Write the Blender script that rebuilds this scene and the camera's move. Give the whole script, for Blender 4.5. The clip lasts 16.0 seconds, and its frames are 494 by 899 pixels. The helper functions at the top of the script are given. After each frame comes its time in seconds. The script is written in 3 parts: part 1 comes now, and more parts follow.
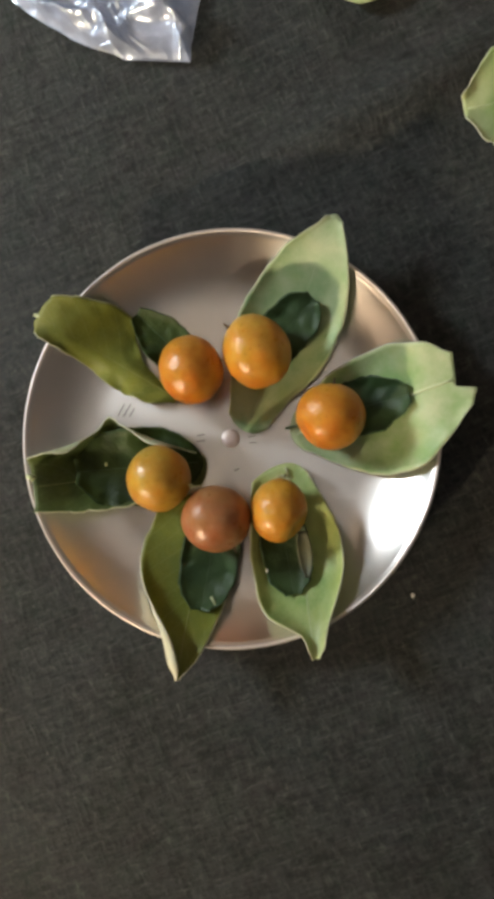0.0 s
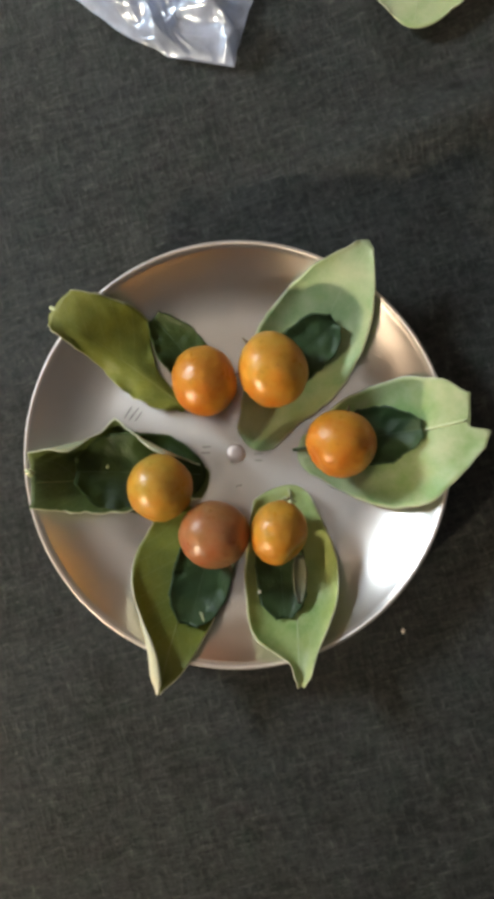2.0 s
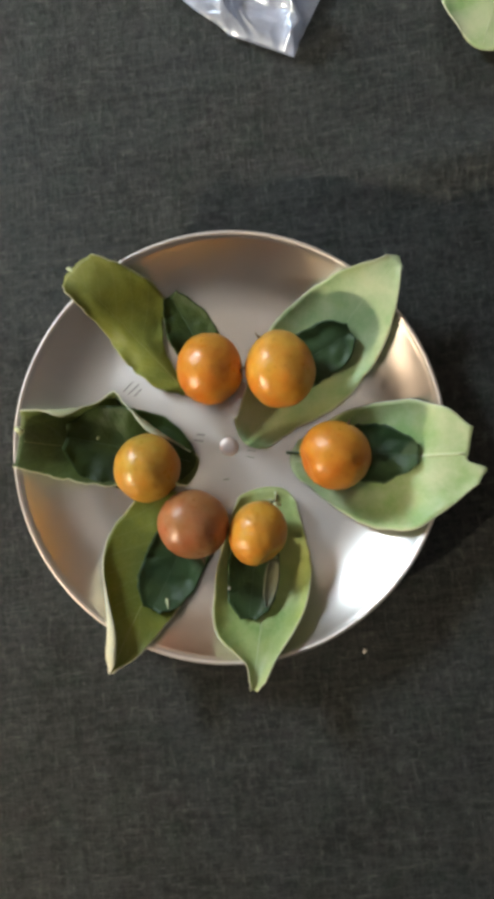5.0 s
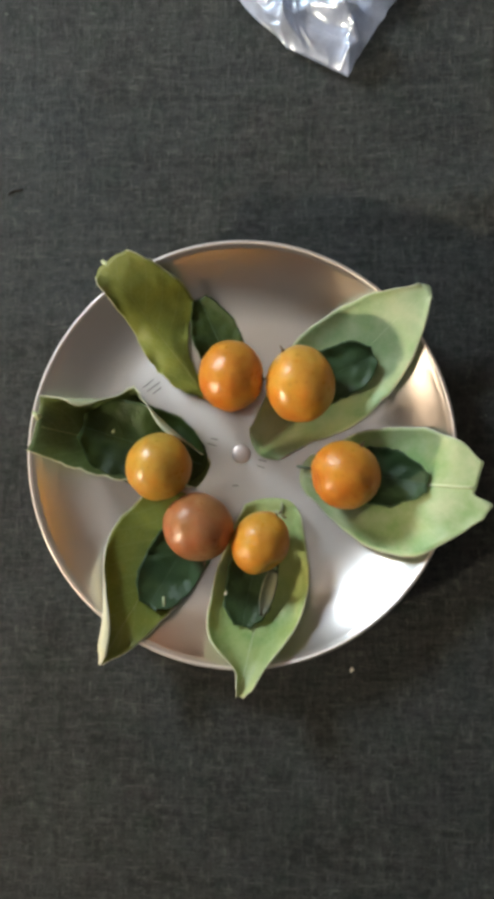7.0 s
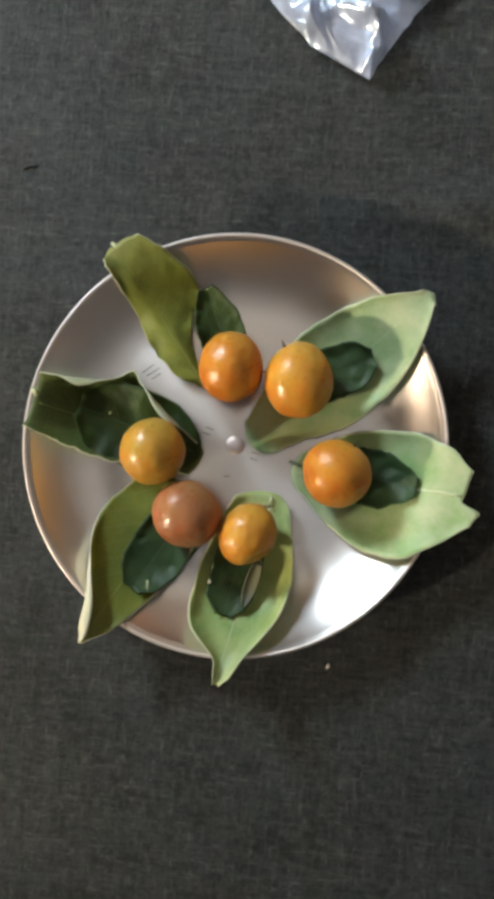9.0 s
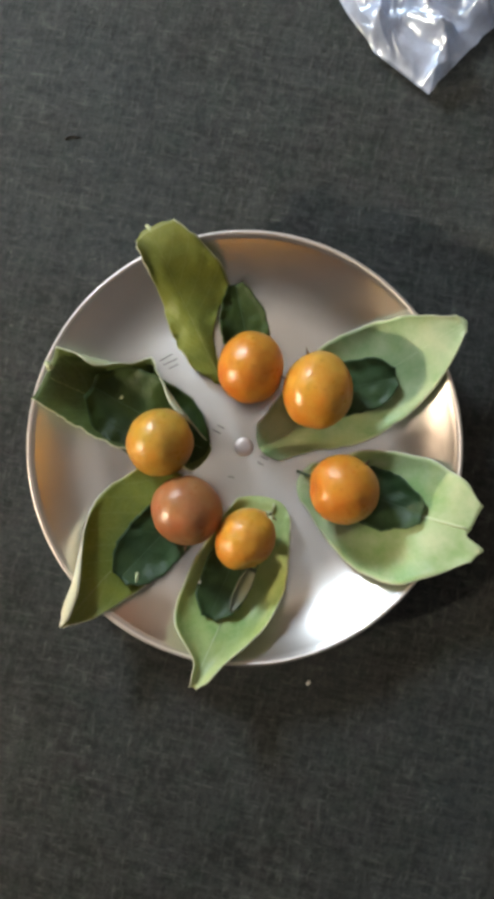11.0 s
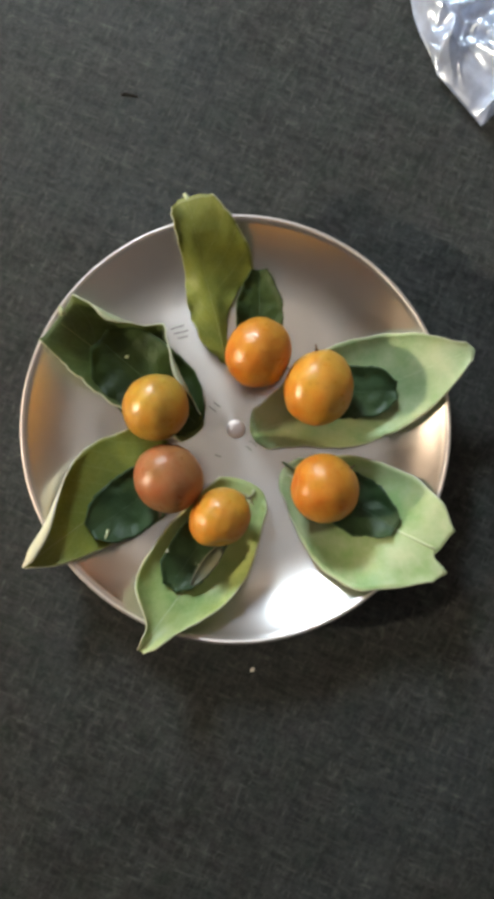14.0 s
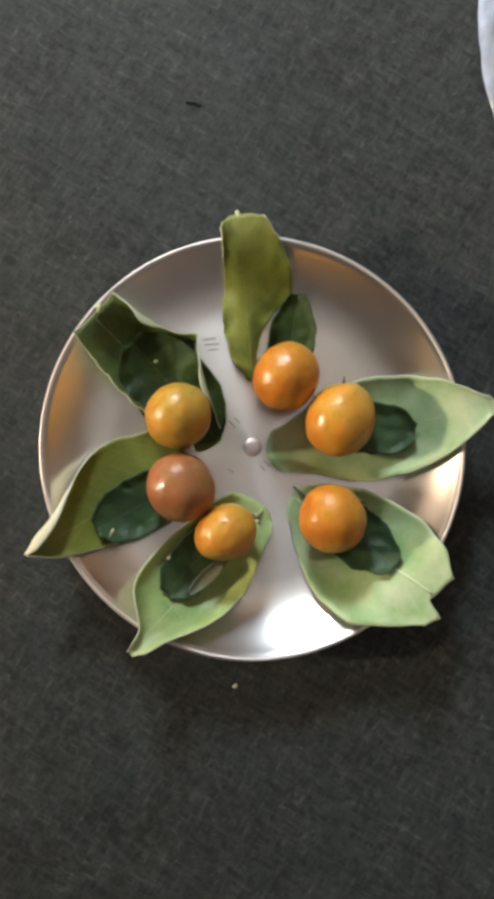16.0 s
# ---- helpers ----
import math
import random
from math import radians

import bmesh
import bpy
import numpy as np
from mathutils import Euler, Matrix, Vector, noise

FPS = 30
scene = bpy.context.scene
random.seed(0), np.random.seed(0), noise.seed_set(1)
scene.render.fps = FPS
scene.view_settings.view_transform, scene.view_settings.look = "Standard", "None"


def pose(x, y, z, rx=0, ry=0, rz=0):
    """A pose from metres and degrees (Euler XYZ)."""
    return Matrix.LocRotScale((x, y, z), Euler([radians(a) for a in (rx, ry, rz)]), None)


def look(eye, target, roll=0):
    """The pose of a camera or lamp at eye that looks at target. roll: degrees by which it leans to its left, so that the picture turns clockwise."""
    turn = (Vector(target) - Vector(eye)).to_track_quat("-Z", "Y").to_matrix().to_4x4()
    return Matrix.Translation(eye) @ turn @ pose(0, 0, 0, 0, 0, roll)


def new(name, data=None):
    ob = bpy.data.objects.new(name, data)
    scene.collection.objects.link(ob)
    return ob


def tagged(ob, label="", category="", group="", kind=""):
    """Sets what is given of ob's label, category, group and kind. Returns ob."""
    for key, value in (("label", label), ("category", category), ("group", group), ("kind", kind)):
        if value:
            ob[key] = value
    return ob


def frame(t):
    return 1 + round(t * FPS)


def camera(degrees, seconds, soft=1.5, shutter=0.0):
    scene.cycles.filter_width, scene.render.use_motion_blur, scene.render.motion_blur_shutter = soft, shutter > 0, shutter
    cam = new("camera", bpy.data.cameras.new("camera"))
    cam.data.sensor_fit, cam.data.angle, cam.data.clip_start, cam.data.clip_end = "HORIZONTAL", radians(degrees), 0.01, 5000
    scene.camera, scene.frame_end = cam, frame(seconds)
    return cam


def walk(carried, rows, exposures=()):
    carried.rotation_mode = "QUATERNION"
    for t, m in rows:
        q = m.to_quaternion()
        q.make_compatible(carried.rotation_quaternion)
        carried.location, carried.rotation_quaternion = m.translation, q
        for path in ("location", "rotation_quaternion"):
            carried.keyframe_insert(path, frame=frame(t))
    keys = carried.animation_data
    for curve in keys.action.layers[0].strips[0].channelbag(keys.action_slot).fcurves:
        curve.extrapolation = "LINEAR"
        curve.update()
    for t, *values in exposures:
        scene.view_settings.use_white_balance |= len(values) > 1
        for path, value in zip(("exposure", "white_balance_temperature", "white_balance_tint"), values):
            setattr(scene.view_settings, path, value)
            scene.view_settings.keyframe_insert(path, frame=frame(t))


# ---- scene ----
PATH = [
    (0.0, pose(0.05143, -0.02291, 0.37843, 2.634, 6.589, 0.001)),
    (0.5, pose(0.04718, -0.01854, 0.37909, 2.687, 6.132, 1.632)),
    (1.0, pose(0.04352, -0.01475, 0.37704, 2.841, 5.873, 3.698)),
    (1.5, pose(0.04133, -0.01406, 0.37517, 2.931, 5.499, 4.776)),
    (2.0, pose(0.03913, -0.01263, 0.37434, 2.865, 4.991, 5.938)),
    (2.5, pose(0.03858, -0.01234, 0.37177, 2.884, 4.481, 7.642)),
    (3.0, pose(0.03959, -0.01195, 0.36895, 2.858, 4.236, 9.097)),
    (3.5, pose(0.04161, -0.01174, 0.36779, 2.909, 4.244, 11.134)),
    (4.0, pose(0.03998, -0.01137, 0.36842, 2.791, 3.956, 12.614)),
    (6.5, pose(0.03329, -0.00417, 0.37326, 2.632, 4.039, 20.636)),
    (7.0, pose(0.03064, -0.00425, 0.37463, 2.717, 3.704, 22.089)),
    (7.5, pose(0.03102, -0.00671, 0.37575, 2.698, 3.533, 23.261)),
    (8.0, pose(0.03276, -0.00767, 0.37770, 2.766, 3.435, 24.115)),
    (10.5, pose(0.02487, -0.00534, 0.37324, 2.671, 2.103, 31.832)),
    (11.0, pose(0.02358, -0.00717, 0.37009, 2.798, 2.206, 33.971)),
    (11.5, pose(0.02444, -0.00869, 0.36788, 2.987, 1.990, 35.993)),
    (12.0, pose(0.02532, -0.00889, 0.36755, 3.009, 1.612, 38.057)),
    (12.5, pose(0.02644, -0.00923, 0.36886, 2.933, 1.281, 39.659)),
    (13.0, pose(0.02663, -0.01127, 0.37042, 2.923, 0.902, 41.217)),
    (13.5, pose(0.02713, -0.01349, 0.37198, 3.006, 0.626, 43.009)),
    (14.0, pose(0.02556, -0.01600, 0.37447, 2.995, 0.198, 45.169)),
    (14.5, pose(0.02216, -0.01625, 0.37666, 2.726, -0.065, 47.288)),
    (15.0, pose(0.01912, -0.01780, 0.37696, 2.735, -0.254, 49.328)),
    (15.5, pose(0.01547, -0.02022, 0.37746, 3.023, -0.702, 51.318)),
    (16.0, pose(0.01105, -0.02243, 0.37840, 3.233, -1.328, 53.257)),
]
cam = camera(36.0, 16.0, soft=5.2)
walk(cam, PATH, [(0.0, -0.26, 7400, 12), (2.0, -0.18, 7100, 10), (4.0, -0.10, 6950, 9), (8.0, -0.03, 6800, 9), (11.0, 0.03, 6750, 9), (16.0, 0.04, 6850, 10)])

# ---- light ----
world = bpy.data.worlds.new("sky")
scene.world = world
world.use_nodes = True
sky = world.node_tree.nodes.new("ShaderNodeTexSky")
sky.sky_type, sky.sun_disc = "NISHITA", False
sky.sun_elevation, sky.sun_rotation = radians(35), radians(300)
world.node_tree.links.new(sky.outputs[0], world.node_tree.nodes["Background"].inputs[0])
world.node_tree.nodes["Background"].inputs[1].default_value = 0.1


def window_light(name, place, target, width, height, watts, colour):
    data = bpy.data.lights.new(name, "AREA")
    data.shape, data.size, data.size_y = "RECTANGLE", width, height
    data.energy, data.color = watts, colour
    ob = new(name, data)
    ob.matrix_world = look(place, target)
    return ob


window_light("window_light_west", (-1.729, 0.692, 1.092), (0, 0.692, 1.092), 0.546, 0.51, 90.0, (0.72, 0.87, 1.0))
window_light("window_light_south", (-1.383, -1.82, 0.892), (-1.383, 0, 0.892), 0.237, 0.20, 300.0, (1.0, 0.885, 0.69))


# ---- materials ----
class Mat:
    """A principled material with short calls for its nodes."""

    def __init__(self, name, rough=0.5, metal=0.0):
        self.m = bpy.data.materials.new(name)
        self.m.use_nodes = True
        self.t = self.m.node_tree
        self.b = self.t.nodes["Principled BSDF"]
        self.out = self.t.nodes["Material Output"]
        self.b.inputs["Roughness"].default_value = rough
        self.b.inputs["Metallic"].default_value = metal

    def node(self, kind, **sets):
        n = self.t.nodes.new("ShaderNode" + kind)
        for k, v in sets.items():
            n.inputs[k.replace("_", " ")].default_value = v
        return n

    def link(self, a, b):
        self.t.links.new(a, b)

    def coords(self, scale=(1, 1, 1), turn=0.0, source="Object"):
        c, mp = self.node("TexCoord"), self.node("Mapping")
        mp.inputs["Rotation"].default_value = (0, 0, radians(turn))
        self.link(c.outputs[source], mp.inputs["Vector"])
        sc = self.node("Mapping")
        sc.inputs["Scale"].default_value = scale
        self.link(mp.outputs["Vector"], sc.inputs["Vector"])
        return sc.outputs["Vector"]

    def noise(self, scale, where, detail=3.0, rough=0.5):
        n = self.node("TexNoise", Scale=scale, Detail=detail, Roughness=rough)
        self.link(where, n.inputs["Vector"])
        return n.outputs["Fac"]

    def ramp(self, value, *stops):
        r = self.node("ValToRGB")
        e = r.color_ramp.elements
        while len(e) < len(stops):
            e.new(0.5)
        for el, (p, c) in zip(e, stops):
            el.position = p
            el.color = (*c, 1) if isinstance(c, tuple) else (c, c, c, 1)
        self.link(value, r.inputs[0])
        return r.outputs[0]

    def mix(self, fac, a, b, kind="MIX"):
        n = self.t.nodes.new("ShaderNodeMix")
        n.data_type, n.blend_type = "RGBA", kind
        for socket, v in ((n.inputs[0], fac), (n.inputs[6], a), (n.inputs[7], b)):
            if isinstance(v, (int, float)):
                socket.default_value = v
            elif isinstance(v, tuple):
                socket.default_value = (*v, 1)
            else:
                self.link(v, socket)
        return n.outputs[2]

    def math(self, op, a, b=0.0):
        n = self.t.nodes.new("ShaderNodeMath")
        n.operation = op
        for socket, v in ((n.inputs[0], a), (n.inputs[1], b)):
            if isinstance(v, (int, float)):
                socket.default_value = v
            else:
                self.link(v, socket)
        return n.outputs[0]

    def bump(self, height, strength, distance):
        n = self.node("Bump", Strength=strength, Distance=distance)
        self.link(height, n.inputs["Height"])
        self.link(n.outputs[0], self.b.inputs["Normal"])
        return n.outputs[0]

    def colour(self, c):
        if isinstance(c, tuple):
            self.b.inputs["Base Color"].default_value = (*c, 1)
        else:
            self.link(c, self.b.inputs["Base Color"])


def cloth_material():
    """Dark woven cloth: uneven threads both ways, pale slubs and knots, and faded patches of several tints."""
    m = Mat("dark_woven_cloth", 0.66)
    turned = m.coords((1, 1, 1), -22)
    plain_xy = m.coords()
    warp = m.noise(1.0, m.coords((430, 85, 1), -22), 4, 0.7)
    weft = m.noise(1.0, m.coords((80, 410, 1), -22), 4, 0.7)
    fleck = m.noise(230, turned, 4, 0.65)
    # faded patches, a hand's width down to a finger's width
    wide = m.noise(7, plain_xy, 3, 0.6)
    patch = m.noise(40, m.coords((1, 1, 1), 50), 4, 0.7)
    tint = m.noise(60, m.coords((1, 1, 1), 15), 4, 0.65)
    base = m.mix(m.ramp(patch, (0.38, 0.0), (0.62, 1.0)), (0.0088, 0.0094, 0.0082), (0.0224, 0.0240, 0.0220))
    base = m.mix(m.ramp(tint, (0.52, 0.0), (0.68, 0.60)), base, (0.0110, 0.0220, 0.0140))
    base = m.mix(m.ramp(tint, (0.32, 0.65), (0.47, 0.0)), base, (0.0240, 0.0180, 0.0205))
    base = m.mix(m.ramp(wide, (0.45, 0.0), (0.66, 0.55)), base, (0.0190, 0.0262, 0.0315))
    # broad uneven bands of thread both ways
    for scale in ((120, 14, 1), (13, 130, 1)):
        band = m.noise(1.0, m.coords(scale, -22), 3, 0.6)
        base = m.mix(m.ramp(band, (0.50, 0.0), (0.74, 0.55)), base, (0.034, 0.037, 0.036))
        base = m.mix(m.ramp(band, (0.28, 0.55), (0.46, 0.0)), base, (0.0050, 0.0054, 0.0048))
    # coarse mottling, a few threads wide
    for scale, turn in (((300, 210, 1), -22), ((160, 260, 1), -22)):
        grain = m.noise(1.0, m.coords(scale, turn), 4, 0.7)
        base = m.mix(m.ramp(grain, (0.48, 0.0), (0.72, 0.55)), base, (0.043, 0.045, 0.042))
        base = m.mix(m.ramp(grain, (0.30, 0.65), (0.46, 0.0)), base, (0.0050, 0.0052, 0.0044))
    # pale slubs, gathered where the cloth is worn
    slub = m.math("MAXIMUM", m.ramp(warp, (0.51, 0.0), (0.76, 1.0)), m.ramp(weft, (0.51, 0.0), (0.76, 1.0)))
    slub = m.math("MULTIPLY", slub, m.ramp(fleck, (0.42, 0.08), (0.60, 1.0)))
    slub = m.math("MULTIPLY", slub, m.ramp(patch, (0.36, 0.45), (0.60, 1.0)))
    col = m.mix(slub, base, (0.092, 0.094, 0.086))
    knot = m.ramp(m.noise(210, m.coords((1, 1, 1), 12), 2, 0.5), (0.72, 0.0), (0.79, 0.4))
    col = m.mix(knot, col, (0.14, 0.14, 0.125))
    gap = m.math("MULTIPLY", m.ramp(m.math("MULTIPLY", warp, weft), (0.13, 1.0), (0.22, 0.0)), 0.5)
    m.colour(m.mix(gap, col, (0.0040, 0.0042, 0.0036)))
    m.b.inputs["Sheen Weight"].default_value = 0.04
    m.b.inputs["Specular IOR Level"].default_value = 0.26
    m.bump(m.math("ADD", m.math("ADD", warp, weft), m.math("MULTIPLY", fleck, 0.6)), 0.55, 0.0011)
    return m.m


def steel_material():
    """Spun steel: rings that stretch the highlights, smudges from wiping, a more polished side."""
    m = Mat("brushed_steel", 0.25, 1.0)
    smudge = m.noise(38, m.coords(), 4, 0.6)
    wipe = m.noise(1.0, m.coords((60, 14, 14), 25), 2, 0.5)
    tone = m.mix(smudge, (0.62, 0.595, 0.58), (0.75, 0.728, 0.715))
    m.colour(tone)
    rough = m.math("ADD", m.math("MULTIPLY", smudge, 0.06), m.math("MULTIPLY", wipe, 0.08))
    xyz = m.node("SeparateXYZ")
    m.link(m.coords(), xyz.inputs[0])
    polish = m.ramp(m.math("MULTIPLY", xyz.outputs[2], 50.0), (0.22, 0.165), (0.50, 0.120))
    m.link(m.math("ADD", rough, polish), m.b.inputs["Roughness"])
    tangent = m.node("Tangent")
    tangent.direction_type, tangent.axis = "RADIAL", "Z"
    m.link(tangent.outputs[0], m.b.inputs["Tangent"])
    away = m.node("VectorMath")
    away.operation = "LENGTH"
    m.link(m.coords(), away.inputs[0])
    m.link(m.ramp(m.math("MULTIPLY", away.outputs["Value"], 10.0), (0.06, 0.30), (0.42, 0.80)), m.b.inputs["Anisotropic"])
    m.b.inputs["Anisotropic Rotation"].default_value = 0.25
    # fine wear scatters a share of the light more widely
    worn = m.node("BsdfAnisotropic", Roughness=0.34, Anisotropy=0.4, Rotation=0.0)
    m.link(tone, worn.inputs["Color"])
    m.link(tangent.outputs[0], worn.inputs["Tangent"])
    both = m.node("MixShader", Fac=0.40)
    m.link(m.b.outputs[0], both.inputs[1])
    m.link(worn.outputs[0], both.inputs[2])
    m.link(both.outputs[0], m.out.inputs["Surface"])
    return m.m


def leaf_material(name, light, deep, margin, gloss=0.45, glow=0.25, crinkle=0.4, pale_tip=0.75):
    m = Mat(name, gloss)
    m.b.inputs["Specular IOR Level"].default_value = 0.3
    uv = m.coords(source="UV")
    part_uv = m.node("SeparateXYZ")
    m.link(uv, part_uv.inputs[0])
    u, v = part_uv.outputs[0], part_uv.outputs[1]
    side = m.math("ABSOLUTE", m.math("SUBTRACT", u, 0.5))
    blotch = m.noise(55, m.coords(), 4, 0.6)
    grain = m.noise(900, m.coords(), 2, 0.5)
    col = m.mix(m.ramp(blotch, (0.34, 0.0), (0.64, 1.0)), deep, light)
    yellow = (light[0] * 1.12, light[1] * 0.98, light[2] * 0.55)
    tinge = m.noise(24, m.coords((1, 1, 1), 33), 3, 0.6)
    col = m.mix(m.ramp(tinge, (0.50, 0.0), (0.70, 0.55)), col, yellow)
    col = m.mix(m.ramp(m.noise(130, m.coords(), 3, 0.6), (0.55, 0.0), (0.75, 0.30)), col, deep)
    col = m.mix(m.math("MULTIPLY", grain, 0.18), col, margin)
    wave = m.math("SINE", m.math("MULTIPLY", m.math("SUBTRACT", v, m.math("MULTIPLY", side, 0.55)), 52.0))
    vein = m.ramp(wave, (0.93, 0.0), (1.0, 0.07))
    col = m.mix(vein, col, margin)
    col = m.mix(m.ramp(side, (0.480, 0.0), (0.499, 0.60)), col, margin)
    # tips yellow a little and are painted paler for the light they catch
    ripe = m.math("MULTIPLY", m.ramp(v, (0.70, 0.0), (1.0, pale_tip)), blotch)
    col = m.mix(ripe, col, margin)
    m.colour(col)
    m.bump(m.math("ADD", m.math("MULTIPLY", blotch, 1.2), m.math("ADD", vein, m.math("MULTIPLY", grain, 0.3))), crinkle, 0.0010)
    thin = m.node("BsdfTranslucent")
    m.link(m.mix(0.35, col, (0.20, 0.22, 0.02)), thin.inputs["Color"])
    both = m.node("MixShader", Fac=glow)
    m.link(m.b.outputs[0], both.inputs[1])
    m.link(thin.outputs[0], both.inputs[2])
    m.link(both.outputs[0], m.out.inputs["Surface"])
    return m.m


def fruit_material(name, ripe, green, blush):
    m = Mat(name, 0.28)
    ob = m.coords()
    big = m.noise(70, ob, 4, 0.6)
    fine = m.noise(380, ob, 4, 0.65)
    col = m.mix(m.ramp(big, (0.38, 0.0), (0.62, 1.0)), ripe, green)
    col = m.mix(m.ramp(m.noise(42, m.coords((1, 1, 1), 70), 3, 0.6), (0.42, 0.0), (0.68, 0.85)), col, blush)
    streak = m.noise(1.0, m.coords((90, 90, 500), 15), 3, 0.6)
    col = m.mix(m.ramp(streak, (0.46, 0.0), (0.72, 0.18)), col, tuple(q * 0.55 for q in ripe))
    pale = m.noise(190, m.coords((1, 1, 1), 50), 4, 0.7)
    col = m.mix(m.ramp(pale, (0.46, 0.0), (0.76, 0.40)), col, tuple(min(1.0, q * f) for q, f in zip(green, (1.15, 1.35, 2.0))))
    col = m.mix(m.ramp(fine, (0.58, 0.0), (0.74, 0.26)), col, (0.14, 0.050, 0.012))
    m.colour(col)
    m.link(m.ramp(pale, (0.3, 0.24), (0.7, 0.46)), m.b.inputs["Roughness"])
    m.b.inputs["Specular IOR Level"].default_value = 0.48
    m.b.inputs["Subsurface Weight"].default_value = 0.05
    m.b.inputs["Subsurface Radius"].default_value = (0.004, 0.0015, 0.0005)
    m.b.inputs["Subsurface Scale"].default_value = 0.5
    m.bump(m.math("ADD", m.noise(170, ob, 3, 0.6), m.math("MULTIPLY", fine, 0.25)), 0.28, 0.0015)
    return m.m


def plastic_material():
    m = Mat("clear_plastic_film", 0.12)
    haze = m.noise(70, m.coords(), 4, 0.6)
    m.colour((0.64, 0.73, 1.0))
    m.b.inputs["Specular IOR Level"].default_value = 0.8
    clear = m.node("BsdfTransparent")
    both = m.node("MixShader")
    m.link(m.ramp(haze, (0.3, 0.14), (0.75, 0.52)), both.inputs["Fac"])
    m.link(clear.outputs[0], both.inputs[1])
    m.link(m.b.outputs[0], both.inputs[2])
    gloss = m.node("BsdfGlossy", Roughness=0.29, Color=(0.80, 0.90, 1.0, 1.0))
    top = m.node("MixShader", Fac=0.24)
    m.link(both.outputs[0], top.inputs[1])
    m.link(gloss.outputs[0], top.inputs[2])
    m.link(top.outputs[0], m.out.inputs["Surface"])
    return m.m


def plain(name, c, rough=0.6, spread=0.12, scale=60):
    m = Mat(name, rough)
    lo, hi = tuple(q * (1 - spread) for q in c), tuple(min(1, q * (1 + spread)) for q in c)
    m.colour(m.mix(m.noise(scale, m.coords(), 4, 0.6), lo, hi))
    return m.m


CLOTH, STEEL, FILM = cloth_material(), steel_material(), plastic_material()
LEAF_SAGE = leaf_material("sage_leaf", (0.41, 0.50, 0.28), (0.18, 0.34, 0.14), (0.66, 0.67, 0.47), 0.40)
LEAF_MID = leaf_material("light_green_leaf", (0.47, 0.56, 0.31), (0.22, 0.40, 0.13), (0.68, 0.69, 0.48), 0.40)
LEAF_LIME = leaf_material("yellow_green_leaf", (0.42, 0.53, 0.23), (0.16, 0.31, 0.075), (0.66, 0.66, 0.40), 0.40)
LEAF_OLIVE = leaf_material("olive_leaf", (0.175, 0.200, 0.010), (0.100, 0.140, 0.007), (0.60, 0.60, 0.34), 0.48, 0.35, pale_tip=0.2)
LEAF_GREEN = leaf_material("deep_green_leaf", (0.066, 0.108, 0.010), (0.022, 0.046, 0.006), (0.46, 0.50, 0.30), 0.5, pale_tip=0.06)
UNDERSIDE = leaf_material("pale_leaf_underside", (0.50, 0.54, 0.37), (0.42, 0.48, 0.30), (0.66, 0.66, 0.50), 0.6)
# whiter copy of the underside, with the light on the rolled margin coloured in
UNDERSIDE_LIT = leaf_material("lit_leaf_underside", (0.74, 0.72, 0.56), (0.64, 0.63, 0.46), (0.80, 0.78, 0.64), 0.6)
LEAF_DARK = leaf_material("dark_glossy_leaf", (0.034, 0.070, 0.026), (0.012, 0.034, 0.011), (0.045, 0.080, 0.034), 0.42, 0.06, 1.0)
LEAF_DARK.node_tree.nodes["Principled BSDF"].inputs["Specular IOR Level"].default_value = 0.25
# dark leaf made darker still, the shade it lies in put into the colour
LEAF_DARK_SHADED = leaf_material("shaded_dark_green_leaf", (0.026, 0.048, 0.008), (0.010, 0.022, 0.004), (0.034, 0.056, 0.014), 0.50, 0.05, 1.0)
LEAF_DARK_SHADED.node_tree.nodes["Principled BSDF"].inputs["Specular IOR Level"].default_value = 0.2
LEAF_GREY = leaf_material("grey_green_leaf_back", (0.15, 0.16, 0.12), (0.10, 0.12, 0.08), (0.15, 0.16, 0.12), 0.55, 0.1)
FRUIT_ORANGE = fruit_material("orange_fruit_skin", (0.50, 0.178, 0.014), (0.47, 0.205, 0.020), (0.46, 0.100, 0.012))
FRUIT_YELLOW = fruit_material("yellow_orange_fruit_skin", (0.53, 0.225, 0.020), (0.49, 0.260, 0.034), (0.50, 0.140, 0.012))
FRUIT_GOLD = fruit_material("golden_fruit_skin", (0.47, 0.225, 0.022), (0.42, 0.265, 0.040), (0.46, 0.160, 0.016))
FRUIT_RUSSET = fruit_material("russet_fruit_skin", (0.31, 0.110, 0.034), (0.28, 0.130, 0.048), (0.34, 0.090, 0.036))
STALK, CRUMB, PUCKER_DARK = plain("brown_stalk", (0.10, 0.06, 0.03)), plain("white_crumb", (0.75, 0.72, 0.66)), plain("pucker_black", (0.010, 0.010, 0.009))
RIB_DARK = plain("dark_midrib", (0.050, 0.090, 0.040))
RIB_PALE, RIB_OLIVE = plain("pale_midrib", (0.50, 0.57, 0.34)), plain("olive_midrib", (0.27, 0.28, 0.08))
PALE_STALK = plain("pale_green_stalk", (0.42, 0.46, 0.26))
DULL = Mat("dull_steel", 0.55, 1.0)
DULL.colour((0.54, 0.46, 0.43))
DULL = DULL.m
RIM_STEEL = Mat("satin_steel", 0.55, 1.0)
